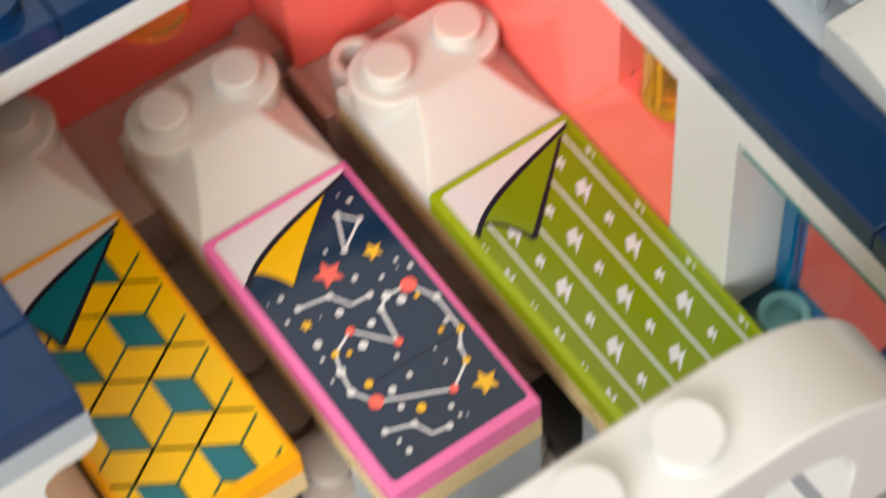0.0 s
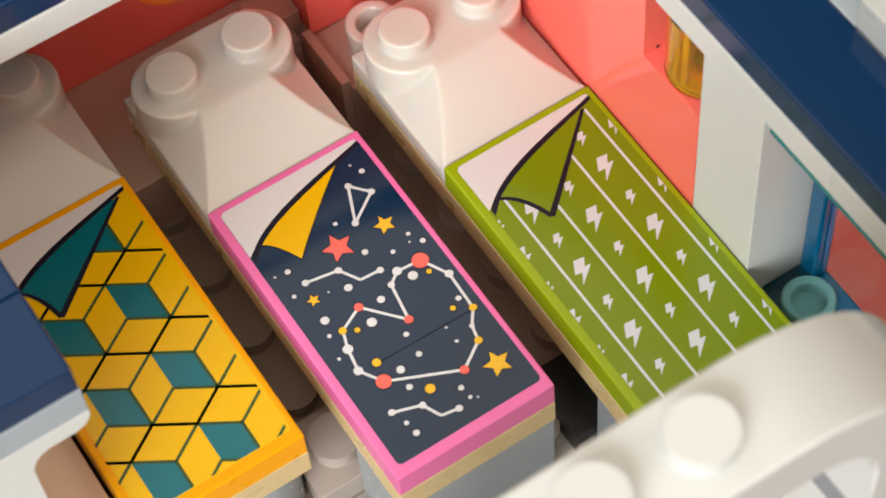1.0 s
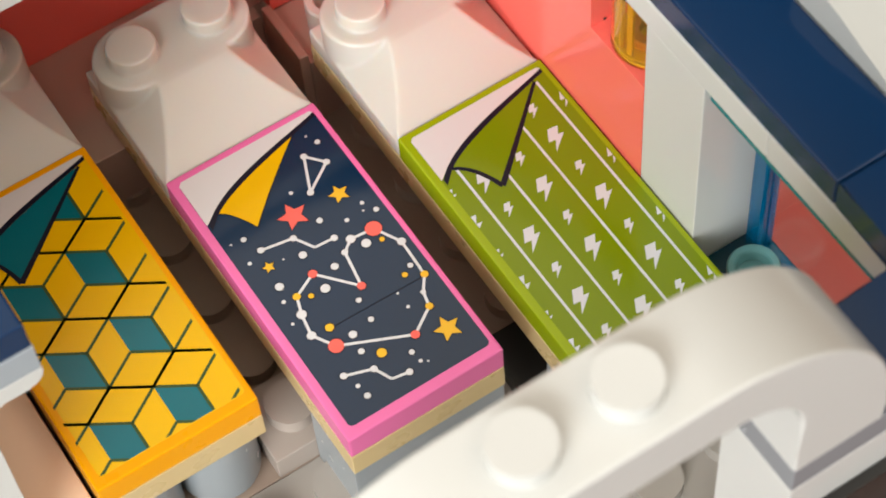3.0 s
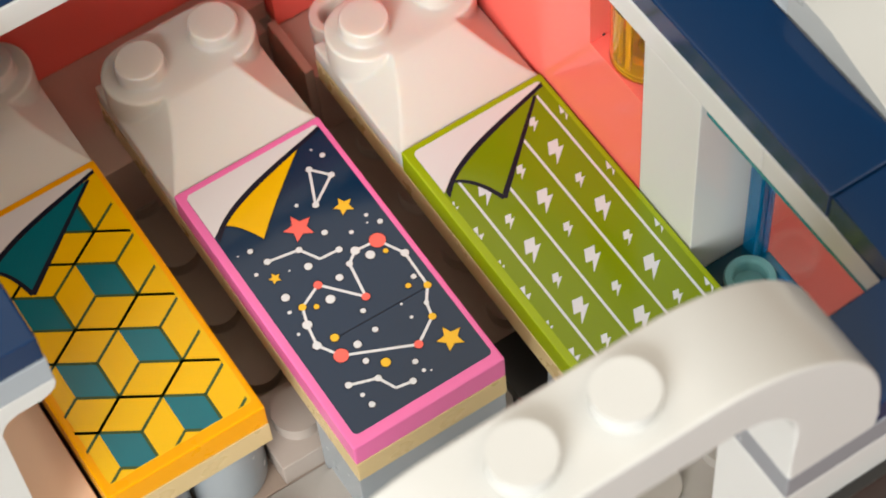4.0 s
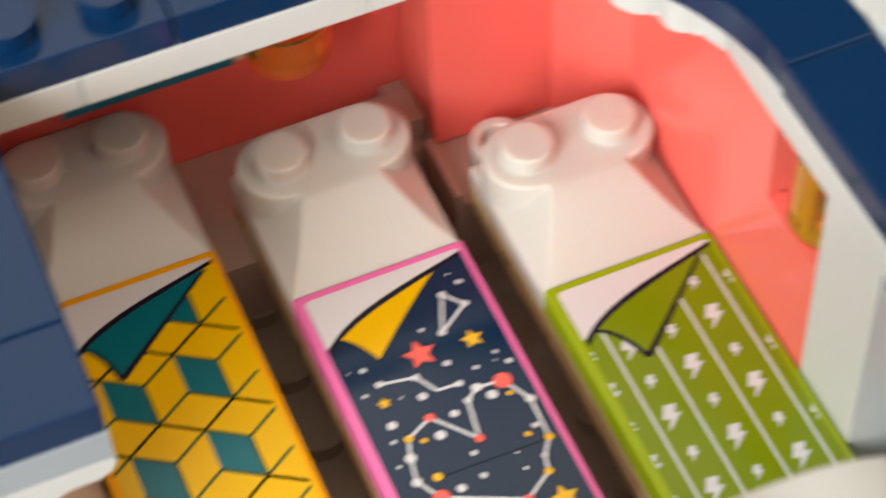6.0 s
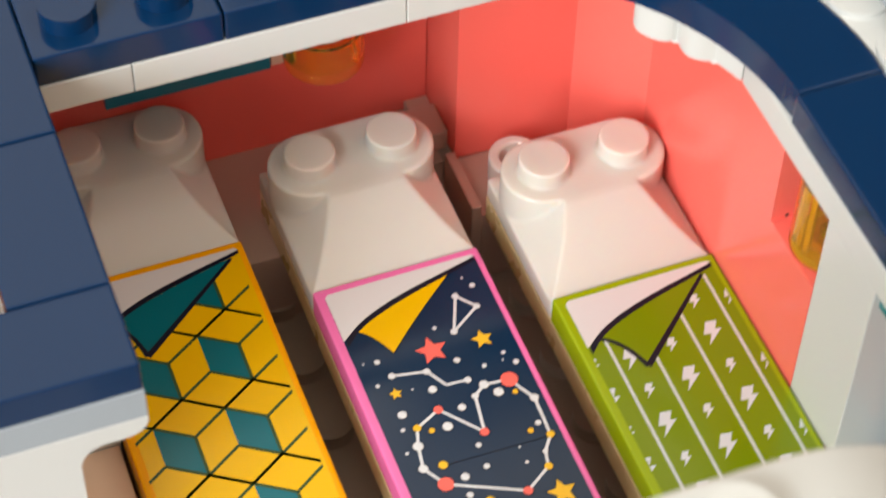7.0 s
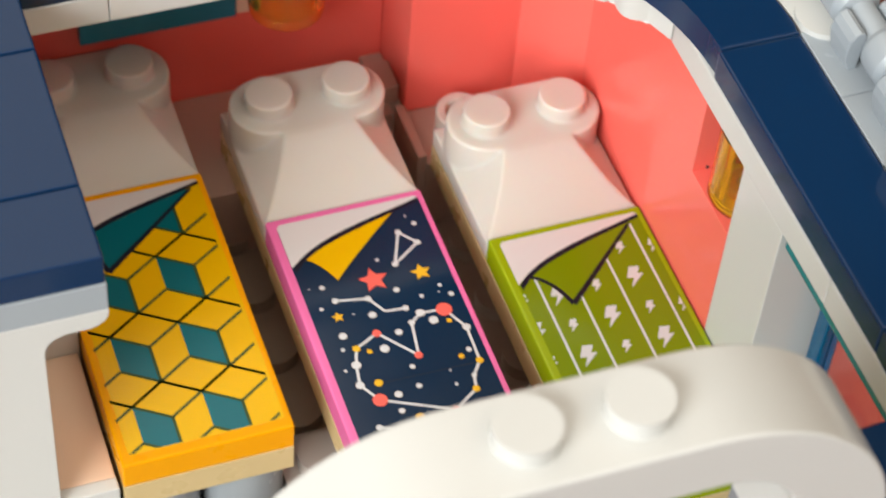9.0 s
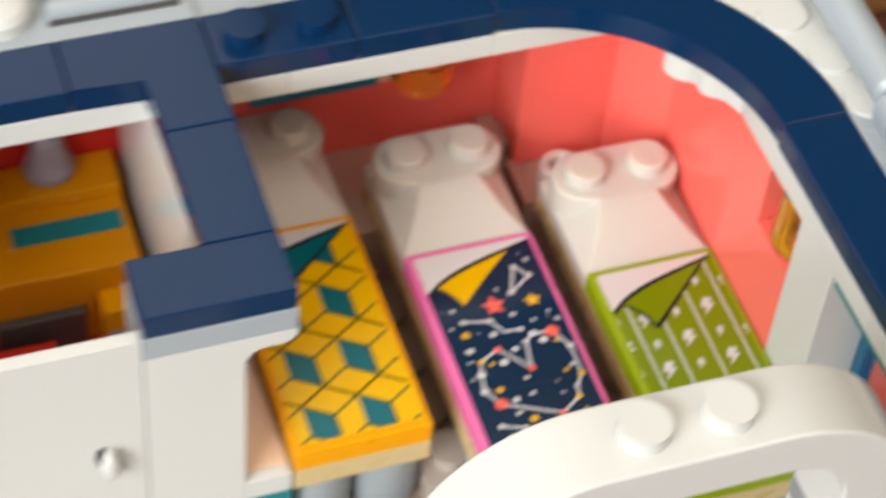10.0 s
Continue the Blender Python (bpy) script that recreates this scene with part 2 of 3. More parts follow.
def build_room():
    x0, x1, y0, y1, h = -1900, 1900, -1900, 1900, 1560
    for name, mat, q, label in (
        ("floor", WOOD, (x0, x1, y0, y1, -40, 0), "reddish brown polished wooden floor under the model"),
        ("ceiling", CEILPAINT, (x0, x1, y0, y1, h, h + 40), "plain white ceiling of the room"),
        ("wall_north", WALLPAINT, (x0, x1, y1, y1 + 60, 0, h), "plain painted wall of the room"),
        ("wall_south", WALLPAINT, (x0, x1, y0 - 60, y0, 0, h), "plain painted wall of the room"),
        ("wall_east", WALLPAINT, (x1, x1 + 60, y0, y1, 0, h), "plain painted wall of the room"),
        ("wall_west", WALLPAINT, (x0 - 60, x0, y0, y1, 0, h), "plain painted wall of the room"),
    ):
        solid(name, new_box(*q, bevel=0), mat, (0, 0, -19.2), label, kind="structure")


build_room()

# ---- the toy house: floor, walls, rails ----
FL = -16.0


def build_floor():
    fl = solid("toy_floor", new_box(-100, 44, 8.05, 64, -3.2, 0, bevel=0.15), FLOOR_SHADED, (0, 0, FL), "studded plate floor of the toy bedroom, shade in its warm grey", kind="structure")
    # paler plate: light through the doorway is put into its colour
    part("front_plate", new_box(-100, 44, -40, 8, -3.2, 0, bevel=0.15), FLOOR_LIT, fl, "same studded floor, light from the doorway in its pale grey")
    meshes = []
    for mat in (FLOOR_LIT, FLOOR_SHADED):
        bm = bmesh.new()
        stud(bm, 0, 0, 0)
        meshes.append(finish(bm, mat, "stud"))
    for i in range(-2, 5):
        for j in range(-4, 6):
            ob = new("stud", meshes[j >= 1])
            ob.parent, ob.location = fl, Vector((8 * i, 4 + 8 * j, 0)) * MM
    return fl


build_floor()


def wall(name, mat, label, *boxes, bevel=0.12):
    bm = bmesh.new()
    for q in boxes:
        box(bm, *q, bevel=bevel)
    return solid(name, bm, mat, (0, 0, 0), label, kind="structure")


# ledge behind the bed heads
ledge = solid("ledge_back", new_box(-20, 16.4, 42, 56, FL, -6.45), LEDGE, (0, 0, 0), "rosy grey plastic ledge behind the bed heads", kind="structure")
for q in ((16.45, 18.9, 48.1, 56, FL, -6.45), (18.95, 19.95, 40.4, 47.95, FL, -5.2), (19.95, 36, 40.2, 47.95, FL, -6.45), (15.2, 19.9, 49.6, 53.6, -6.5, -4.0), (17.6, 20.0, 53.7, 56, FL, -5.2)):
    part("ledge_block", new_box(*q), LEDGE, ledge)
# coral back wall, corner and right wall with its niche
wall("wall_back", CORAL, "coral red plastic back wall behind the beds", (-28, 20, 56.05, 64, FL, 22.35))
# unseen wall, added to keep low daylight out of the next room
wall("next_room_light_stop", WHITE, "unseen white wall added to keep low light off the next room", (-68, -60.05, 8, 64, FL, 25.55))
wall("wall_next_room", RED, "red plastic back wall of the next room", (-60, -28.05, 56.05, 64, FL, 22.35))
bm = bmesh.new()
prism(bm, [(20.05, 64), (20.05, 48), (32, 48), (36.05, 40), (36.05, 15.9), (44, 15.9), (44, 64)], FL + 9.55, 22.38, 0.15)
solid("wall_corner", bm, CORAL, (0, 0, 0), "coral red plastic corner wall with a slanted face", kind="structure")
bm = bmesh.new()
prism(bm, [(36.05, 8.05), (44, 8.05), (44, 15.9), (36.05, 15.9)], FL, 13.4, 0.04)
box(bm, 42.5, 44, 8.05, 15.85, 13.4, 22.35, 0.1)
solid("wall_right", bm, CORAL, (0, 0, 0), "coral red plastic wall beside the bed, below a niche", kind="structure")
wall("pillar_right", WHITE, "white plastic pillar between niche and window", (36.05, 44, 0.05, 8, FL, 22.35))
wall("wall_right_front", WHITE, "white plastic wall below and beside the window", (36.05, 44, -32, -24, FL, 22.35), (36.05, 44, -24, 0, FL, -6.5))

# rails: white plates below, navy tiles above


def arc_strip(cx, cy, r0, r1, a0, a1, n=24):
    return ring(cx, cy, r1, n, a0, a1, False) + ring(cx, cy, r0, n, a1, a0, False)


rail = tagged(new("white_rail"), "white plastic plates capping the room's walls", "rail", kind="structure")
rail.location = put(0, 0, 22.4)
for q in ((36, 44, -32, -8), (36, 44, -7.95, 24), (-60, -12.05, 40, 48), (-12, 11.95, 40, 48), (12, 29.2, 40, 47.9)):
    part("plate", new_box(*q, 0, 3.18), WHITE, rail)
bm = bmesh.new()
inside = []
for i in range(41):
    a = 44.0 - 25.4 * i / 40
    bulge = max(0.0, math.sin(radians((a - 25.5) * 180 / 9))) if a < 34.5 else max(0.0, math.sin(radians((a - 34.5) * 180 / 9.5))) ** 0.5
    r = 25.3 - 1.0 * bulge
    inside.append((12 + r * math.cos(radians(a)), 16 + r * math.sin(radians(a))))
prism(bm, ring(12, 16, 32, 24, 18.6, 44, False) + inside, 0.05, 3.18, 0.25)
part("curved_plate", bm, WHITE, rail)
bm = bmesh.new()
prism(bm, arc_strip(12, 16, 29.5, 32, 44, 57), 22.4, 25.56, 0.1)
solid("corner_filler", bm, CORAL, (0, 0, 0), "coral plastic between the white rails at the corner", kind="structure")


def tile(x0, x1, y0, y1, z, mat, label, gap=0.07, studs=()):
    ob = solid("rail_tile", new_box(x0 + gap, x1 - gap, y0 + gap, y1 - gap, 0.02, 3.2, bevel=0.22), mat, (0, 0, z), label, "tile", "navy tiles on the wall tops")
    for x, y in studs:
        bm = bmesh.new()
        stud(bm, x, y, 3.2)
        part("stud", bm, mat, ob)
    return ob


NT = "glossy navy blue plastic tile on the wall top"
tile(36, 44, -16, 16, 25.6, NAVY, NT)
bm = bmesh.new()
prism(bm, [(28.1, -31.93), (43.93, -31.93), (43.93, -16.07), (36.07, -16.07), (36.07, -24.07), (28.1, -24.07)], 0.02, 3.2, 0.22)
solid("rail_tile", bm, NAVY, (0, 0, 25.6), "glossy navy blue plastic tile beside the arch's foot", "tile", "navy tiles on the wall tops")
tile(-28, -20, 16, 32, 25.6, NAVY, NT)
tile(-36, -20, 8, 16, 25.6, NAVY, "glossy navy blue plastic tile ending the dividing wall")
bm = bmesh.new()
prism(bm, [(-35.93, 40.07), (-27.93, 40.07), (-27.93, 32.07), (-20.07, 32.07), (-20.07, 47.93), (-35.93, 47.93)], 0.02, 3.2, 0.22)
solid("rail_tile", bm, NAVY, (0, 0, 25.6), "glossy navy blue plastic corner tile where two walls meet", "tile", "navy tiles on the wall tops")
tile(-60, -36, 40, 48, 25.6, NAVY, NT)
tile(-20, -4, 40, 48, 25.6, NAVY, "navy blue plastic plate with two studs on the back wall", studs=((-16, 44), (-8, 44)))
tile(-4, 12, 40, 48, 25.6, NAVY, NT)
bm = bmesh.new()
prism(bm, arc_strip(12, 16, 24.4, 32, 0.2, 89.8, 40), 0.02, 3.2, 0.22)
solid("rail_tile", bm, NAVY, (0, 0, 25.6), "curved glossy navy blue corner tile on the wall top", "tile", "navy tiles on the wall tops")

# dividing wall and the white end wall with its notch
wall("dividing_wall", WHITE, "white plastic wall between the two toy rooms", (-28, -20.05, 24, 56, FL, 25.55), (-28, -20.05, 16.05, 23.98, 19.2, 25.55), (-28, -25.6, 16.05, 23.98, FL, 19.18))
wall("end_plate", PALE, "pale blue grey plate under the navy end tile", (-36, -20, 8, 16, 22.4, 25.55))
END = [(-36, FL), (-25.5, FL), (-25.5, 18.6)] + ring(-23.7, 18.6, 1.8, 7, 180, 90, False) + ring(-21.6, 22.0, 1.6, 7, 270, 360, False) + [(-20.0, 22.35), (-36, 22.35)]
end_wall = solid("end_wall", upright(bmesh.new(), END, 8, 16, 0.12), WHITE, (0, 0, 0), "white plastic end wall with a rounded notch beside the bed", kind="structure")
part("sill", new_box(-25.48, -20.25, 8.02, 9.4, -6.2, -3.0), WHITE, end_wall)
wall("shelf", NOUGAT, "light nougat plastic shelf beside the orange bed", (-25.48, -20.3, 9.42, 23.95, -6.2, -3.02))
wall("end_wall_base", TEAL, "dark turquoise plate at the foot of the end wall", (-25.5, -20.25, 8.0, 16, FL, -6.3))
wall("front_panel", WHITE, "thin white plastic panel wall of the next room", (-80, -36.1, 8, 9.5, FL, 25.6))

# ---- arch ----


def build_arch():
    arch = thing("arch", 4, -28, 25.6, "white plastic arch with two studs over the doorway", "arch")
    right = [(24, 0), (24, 2)] + [(8 + 16 * math.cos(radians(a)), 3.2 + 16 * math.sin(radians(a))) for a in range(0, 91, 6)]
    outer = right + [(-x, z) for x, z in right[::-1]]
    inr = [(16, 0), (16, 3)] + [(9.4 + 6.6 * math.cos(radians(a)), 7.0 + 6.6 * math.sin(radians(a))) for a in range(0, 91, 6)]
    inner = inr + [(-x, z) for x, z in inr[::-1]]
    bm = bmesh.new()
    fo, fi, bo, bi = ([bm.verts.new((x, y, z)) for x, z in line] for line, y in ((outer, -4), (inner, -4), (outer, 4), (inner, 4)))
    n = len(outer)
    for i in range(n - 1):
        bm.faces.new((fo[i], fo[i + 1], fi[i + 1], fi[i]))
        bm.faces.new((bo[i + 1], bo[i], bi[i], bi[i + 1]))
        bm.faces.new((fo[i + 1], fo[i], bo[i], bo[i + 1]))
        bm.faces.new((fi[i], fi[i + 1], bi[i + 1], bi[i]))
    for i in (0, n - 1):
        bm.faces.new((fo[i], fi[i], bi[i], bo[i]))
    es = [e for line in (fo, fi, bo, bi) for a, b in zip(line, line[1:]) if (e := bm.edges.get((a, b)))]
    bmesh.ops.bevel(bm, geom=es, offset=0.3, segments=3, profile=0.5, affect="EDGES")
    part("arch_body", bm, WHITE, arch)
    for x in (-4, 4):
        b = bmesh.new()
        stud(b, x, 0, 19.2)
        part("stud", b, WHITE, arch)
    return arch


build_arch()
wall("jamb_plate", MIDGREY, "medium grey plate under the arch's foot", (20, 44, -32, -24, 22.4, 25.55), (-20, -12, -32, -24, 22.4, 25.55))
wall("jamb", WHITE, "white plastic door jamb below the arch", (20, 35.95, -32, -24, FL, 22.35), (-20, -12, -32, -24, FL, 22.35))
# black sheet gives the darkness of an opening that isn't cut
wall("dark_opening_panel", BLACK, "black panel standing for a dark opening in the front wall", (23, 44, -33, -32.05, FL, 17.5))

# ---- beds ----


def clip(poly, x0, x1, y0, y1):
    """The part of a polygon inside a rectangle."""
    for axis, lim, sign in ((0, x0, 1), (0, x1, -1), (1, y0, 1), (1, y1, -1)):
        out = []
        for a, b in zip(poly, poly[1:] + poly[:1]):
            da, db = sign * (a[axis] - lim), sign * (b[axis] - lim)
            if da >= 0:
                out.append(a)
            if da * db < 0:
                k = da / (da - db)
                out.append((a[0] + k * (b[0] - a[0]), a[1] + k * (b[1] - a[1])))
        poly = out
        if len(poly) < 3:
            return []
    return poly


def flat(bm, poly, z):
    if len(poly) >= 3:
        bm.faces.new([bm.verts.new((x, y, z)) for x, y in poly])


def stroke(bm, pts, w, z, box4=None):
    """A printed line along points, with round joints."""
    for (ax, ay), (bx, by) in zip(pts, pts[1:]):
        d = math.hypot(bx - ax, by - ay) or 1
        nx, ny = -(by - ay) / d * w / 2, (bx - ax) / d * w / 2
        q = [(ax + nx, ay + ny), (bx + nx, by + ny), (bx - nx, by - ny), (ax - nx, ay - ny)]
        flat(bm, clip(q, *box4) if box4 else q, z)


def dot(bm, x, y, r, z, n=18):
    flat(bm, ring(x, y, r, n), z)


def star(bm, x, y, r, z, turn=0):
    pts = []
    for i in range(10):
        a, q = radians(90 + turn + 36 * i), r if i % 2 == 0 else r * 0.48
        pts.append((x + q * math.cos(a), y + q * math.sin(a)))
    bm.faces.new([bm.verts.new((px, py, z)) for px, py in pts])


def curve(p0, p1, p2, n=12):
    return [((1 - t) ** 2 * p0[0] + 2 * t * (1 - t) * p1[0] + t * t * p2[0], (1 - t) ** 2 * p0[1] + 2 * t * (1 - t) * p1[1] + t * t * p2[1]) for t in [i / n for i in range(n + 1)]]


INNER = (0.92, 15.32, 1.15, 31.1)


def print_part(name, bm, mat, parent, label=""):
    """Ink lies a hair above the quilt's top."""
    for f in bm.faces:
        if f.normal.z < 0:
            f.normal_flip()
    return part(name, bm, mat, parent, label)


def cubic(p0, p1, p2, p3, n=18):
    return [tuple((1 - t) ** 3 * a + 3 * t * (1 - t) ** 2 * b + 3 * t * t * (1 - t) * c + t ** 3 * d for a, b, c, d in zip(p0, p1, p2, p3)) for t in [i / n for i in range(n + 1)]]


def taper(bm, pts, w0, w1, z):
    """A printed line that widens from one end to the other."""
    n = len(pts) - 1
    rows = []
    for i, (x, y) in enumerate(pts):
        (ax, ay), (bx, by) = pts[max(0, i - 1)], pts[min(n, i + 1)]
        d = math.hypot(bx - ax, by - ay) or 1
        w = (w0 + (w1 - w0) * i / n) / 2
        rows.append([bm.verts.new((x + k * (ay - by) / d * w, y + k * (bx - ax) / d * w, z)) for k in (1, -1)])
    for a, b in zip(rows, rows[1:]):
        bm.faces.new((a[0], b[0], b[1], a[1]))


def print_fold(quilt, flap_mat, side, foot, thin=False):
    """The turned-down corner of the printed sheet, its flap and their dark outline."""
    top = cubic((15.3, 30.95), (11.0, 29.75), (4.0, 28.9), (1.12, 25.7))
    under = cubic((15.25, 30.5), (11.2, 29.4), (4.8, 28.1), (2.3, 26.1))
    bm = bmesh.new()
    flat(bm, [(15.3, 31.0), (15.0, 31.25), (1.3, 31.2), (0.95, 30.85), (0.95, 25.7)] + top[::-1][1:-1], 0.020)
    print_part("sheet", bm, INK_SHEET, quilt, "pinkish white turned-down sheet")
    bm = bmesh.new()
    flat(bm, [p for p in under if foot[0][0] + 0.35 < p[0] < side[0][0]] + foot + side[::-1][1:], 0.030)
    print_part("flap", bm, flap_mat, quilt)
    bm = bmesh.new()
    for (a, b), (c, d) in zip(zip(top, top[1:]), zip(under, under[1:])):
        flat(bm, [a, b, d, c], 0.040)
    flat(bm, [top[-1], (1.12, 24.95), under[-1]], 0.040)
    taper(bm, side, 0.10 if thin else 0.32, 0.14 if thin else 0.58, 0.042)
    taper(bm, foot, 0.12 if thin else 0.34, 0.12 if thin else 0.46, 0.044)
    print_part("fold_outline", bm, INK_BLACK, quilt, "dark printed outline of the fold")


def quilt_navy(quilt):
    bm = bmesh.new(); flat(bm, rounded(*INNER, 0.5), 0.010)
    print_part("night_sky_print", bm, INK_NAVY, quilt, "dark navy printed ground")
    print_fold(quilt, INK_YELLOW, curve((12.6, 29.95), (7.9, 26.2), (4.66, 22.95)), curve((2.25, 26.3), (3.4, 25.9), (4.66, 22.95)), True)
    heart = [(13.16, 16.95), (10.89, 17.17), (9.73, 16.29), (9.13, 12.50), (6.20, 16.01), (3.83, 14.81), (3.25, 13.01), (2.87, 10.71), (4.11, 8.61), (10.39, 5.65), (12.94, 7.36), (13.27, 8.86), (14.35, 10.34), (14.50, 14.37)]
    tri = [(12.03, 27.17), (13.43, 25.49), (10.50, 23.47)]
    chain_a = [(3.66, 20.75), (6.70, 20.18), (7.80, 18.26), (9.74, 18.12)]
    chain_b = [(3.09, 5.71), (5.61, 4.83), (6.38, 3.12), (7.99, 2.83)]

    def one_dot(x, y, r, mat, z=0.022):
        if r >= 0.24:
            bm = bmesh.new()
            dot(bm, x, y, r + 0.10, 0.012)
            print_part("dot_edge", bm, INK_HALO, quilt)
        bm = bmesh.new()
        dot(bm, x, y, r, z)
        print_part("dot", bm, mat, quilt)

    def one_star(x, y, r, mat):
        bm = bmesh.new()
        star(bm, x, y, r + 0.17, 0.020)
        print_part("star_edge", bm, INK_HALO, quilt, "fine dark printed edge")
        bm = bmesh.new()
        star(bm, x, y, r, 0.024)
        print_part("star", bm, mat, quilt)

    for c in (heart + heart[:1], tri + tri[:1], chain_a, chain_b):
        bm = bmesh.new()
        stroke(bm, c, 0.26, 0.014)
        print_part("constellation_line", bm, INK_WHITE, quilt)
    for i, r in ((1, 0.44), (2, 0.32), (6, 0.46), (7, 0.42), (11, 0.25), (13, 0.40)):
        one_dot(*heart[i], r, INK_WHITE)
    for p in tri + [chain_a[0], chain_a[1], chain_a[3], chain_b[0], chain_b[1], chain_b[3]]:
        one_dot(*p, 0.33, INK_WHITE)
    for i, r in ((0, 0.78), (3, 0.40), (4, 0.42), (8, 0.70), (9, 0.42)):
        one_dot(*heart[i], r, INK_RED, 0.024)
    for i in (5, 10, 12):
        one_dot(*heart[i], 0.36, INK_GOLD, 0.024)
    for x, y, r in ((13.33, 28.96, 0.12), (13.90, 27.85, 0.27), (9.00, 24.43, 0.2), (13.76, 19.86, 0.2), (13.40, 19.09, 0.1), (14.45, 18.54, 0.27), (9.62, 20.44, 0.3), (11.66, 19.06, 0.22),
                    (2.95, 22.60, 0.27), (1.73, 22.77, 0.1), (6.50, 18.19, 0.38), (4.84, 18.78, 0.1), (2.13, 20.13, 0.2), (3.09, 16.55, 0.4), (8.22, 15.56, 0.36), (6.35, 14.09, 0.45), (2.60, 15.01, 0.2)):
        one_dot(x, y, r, INK_WHITE)
    for x, y, r in ((8.15, 11.39, 0.26), (2.11, 12.63, 0.16), (8.02, 9.14, 0.28), (5.91, 8.75, 0.38), (5.63, 6.91, 0.3), (9.20, 4.36, 0.27), (9.36, 3.19, 0.19), (3.59, 4.19, 0.22), (3.78, 2.93, 0.3), (11.37, 8.36, 0.17), (11.35, 10.01, 0.12), (13.81, 11.82, 0.27), (11.80, 16.01, 0.45), (9.90, 2.82, 0.1)):
        one_dot(x, y, r, INK_WHITE)
    for x, y, r in ((4.91, 14.15, 0.26), (4.58, 10.50, 0.4), (7.01, 5.78, 0.45), (12.88, 11.27, 0.27), (13.19, 15.56, 0.25)):
        one_dot(x, y, r, INK_GOLD, 0.024)
    bm = bmesh.new()
    stroke(bm, [(4.6, 10.4), (14.2, 10.2)], 0.10, 0.018)
    print_part("crease", bm, INK_HALO, quilt, "fine dark crease in the print")
    one_star(12.57, 21.88, 1.02, INK_GOLD)
    one_star(3.35, 18.84, 0.62, INK_GOLD)
    one_star(13.07, 4.57, 1.32, INK_GOLD)
    one_star(7.93, 22.20, 1.5, INK_RED)


def quilt_cubes(quilt):
    bm = bmesh.new(); flat(bm, rounded(*INNER, 0.5), 0.010)
    print_part("cube_print", bm, INK_YELLOW, quilt, "yellow printed ground")
    lim = (0.75, 15.0, 1.25, 30.6)
    lines = bmesh.new()
    dx, a = 3.22, 4.13
    for k in range(-1, 5):
        x = 2.52 + dx * k
        for j in range(-3, 4):
            c = (16.52 if k % 2 == 0 else 14.45) + 2 * a * j
            if c > 29:
                continue
            for q in (((x - dx, c), (x, c + a / 2)), ((x, c + a / 2), (x + dx, c)), ((x + dx, c), (x, c - a / 2)), ((x, c - a / 2), (x - dx, c))):
                stroke(lines, list(q), 0.29, 0.016, lim)
            if k % 2 == 0:
                t = c + a * 1.5
                face = clip([(x, t), (x + dx, t - a / 2), (x + dx, t - 1.5 * a), (x, t - a)], *lim)
                if face:
                    teal = bmesh.new()
                    flat(teal, face, 0.012)
                    print_part("teal_face", teal, INK_TEAL, quilt)
                stroke(lines, [(x + dx, t - a / 2), (x + dx, t - 1.5 * a)], 0.29, 0.016, lim)
    tagged(print_part("cube_outline", lines, INK_OLIVE, quilt), "thin dark olive printed lines", kind="stuff")
    print_fold(quilt, INK_TEAL, curve((14.4, 30.15), (9.3, 26.0), (4.3, 22.0)), curve((2.3, 26.2), (3.7, 25.2), (4.3, 22.0)))


def quilt_bolts(quilt):
    bm = bmesh.new(); flat(bm, rounded(*INNER, 0.5), 0.010)
    print_part("stripe_print", bm, INK_LIME, quilt, "dark lime printed ground")
    for x, top in ((2.72, 26.5), (6.26, 28.0), (10.28, 29.0), (14.12, 29.9)):
        bm = bmesh.new()
        stroke(bm, [(x, 1.2), (x, top)], 0.25, 0.014)
        print_part("stripe", bm, INK_WHITE, quilt)
    shape = [(-0.28, 1.0), (0.62, 1.0), (0.30, 0.22), (0.80, 0.22), (-0.55, -1.25), (-0.12, -0.18), (-0.72, -0.18)]

    def bolt(x, y, s, name="bolt"):
        c, q = math.cos(radians(-8)), math.sin(radians(-8))
        bm = bmesh.new()
        for points in ((0, 1, 2, 5, 6), (2, 3, 4, 5)):
            flat(bm, clip([(x + s * (c * shape[i][0] - q * shape[i][1]), y + s * (q * shape[i][0] + c * shape[i][1])) for i in points], 0.98, 15.26, 1.2, 31), 0.014)
        print_part(name, bm, INK_WHITE, quilt)

    for j in range(4):
        for x, y0, s in ((8.2, 4.55, 1.15), (4.25, 8.4, 1.15), (12.1, 8.45, 1.15), (8.15, 8.4, 0.68), (4.25, 4.5, 0.68), (12.1, 4.55, 0.68)):
            y = y0 + 7.62 * j
            if y < 27.5 + 0.1 * x:
                bolt(x, y, s)
    for j in range(6):
        bolt(0.62, 4.55 + 3.83 * j, 1.15 if j % 2 == 0 else 0.8, "cut_off_bolt")
    for j in range(4):
        bolt(15.4, 4.1 + 7.62 * j, 0.85, "cut_off_bolt")
    print_fold(quilt, INK_LIME, curve((14.0, 30.0), (9.5, 25.9), (5.2, 22.1)), curve((2.4, 26.25), (4.2, 25.4), (5.2, 22.1)))


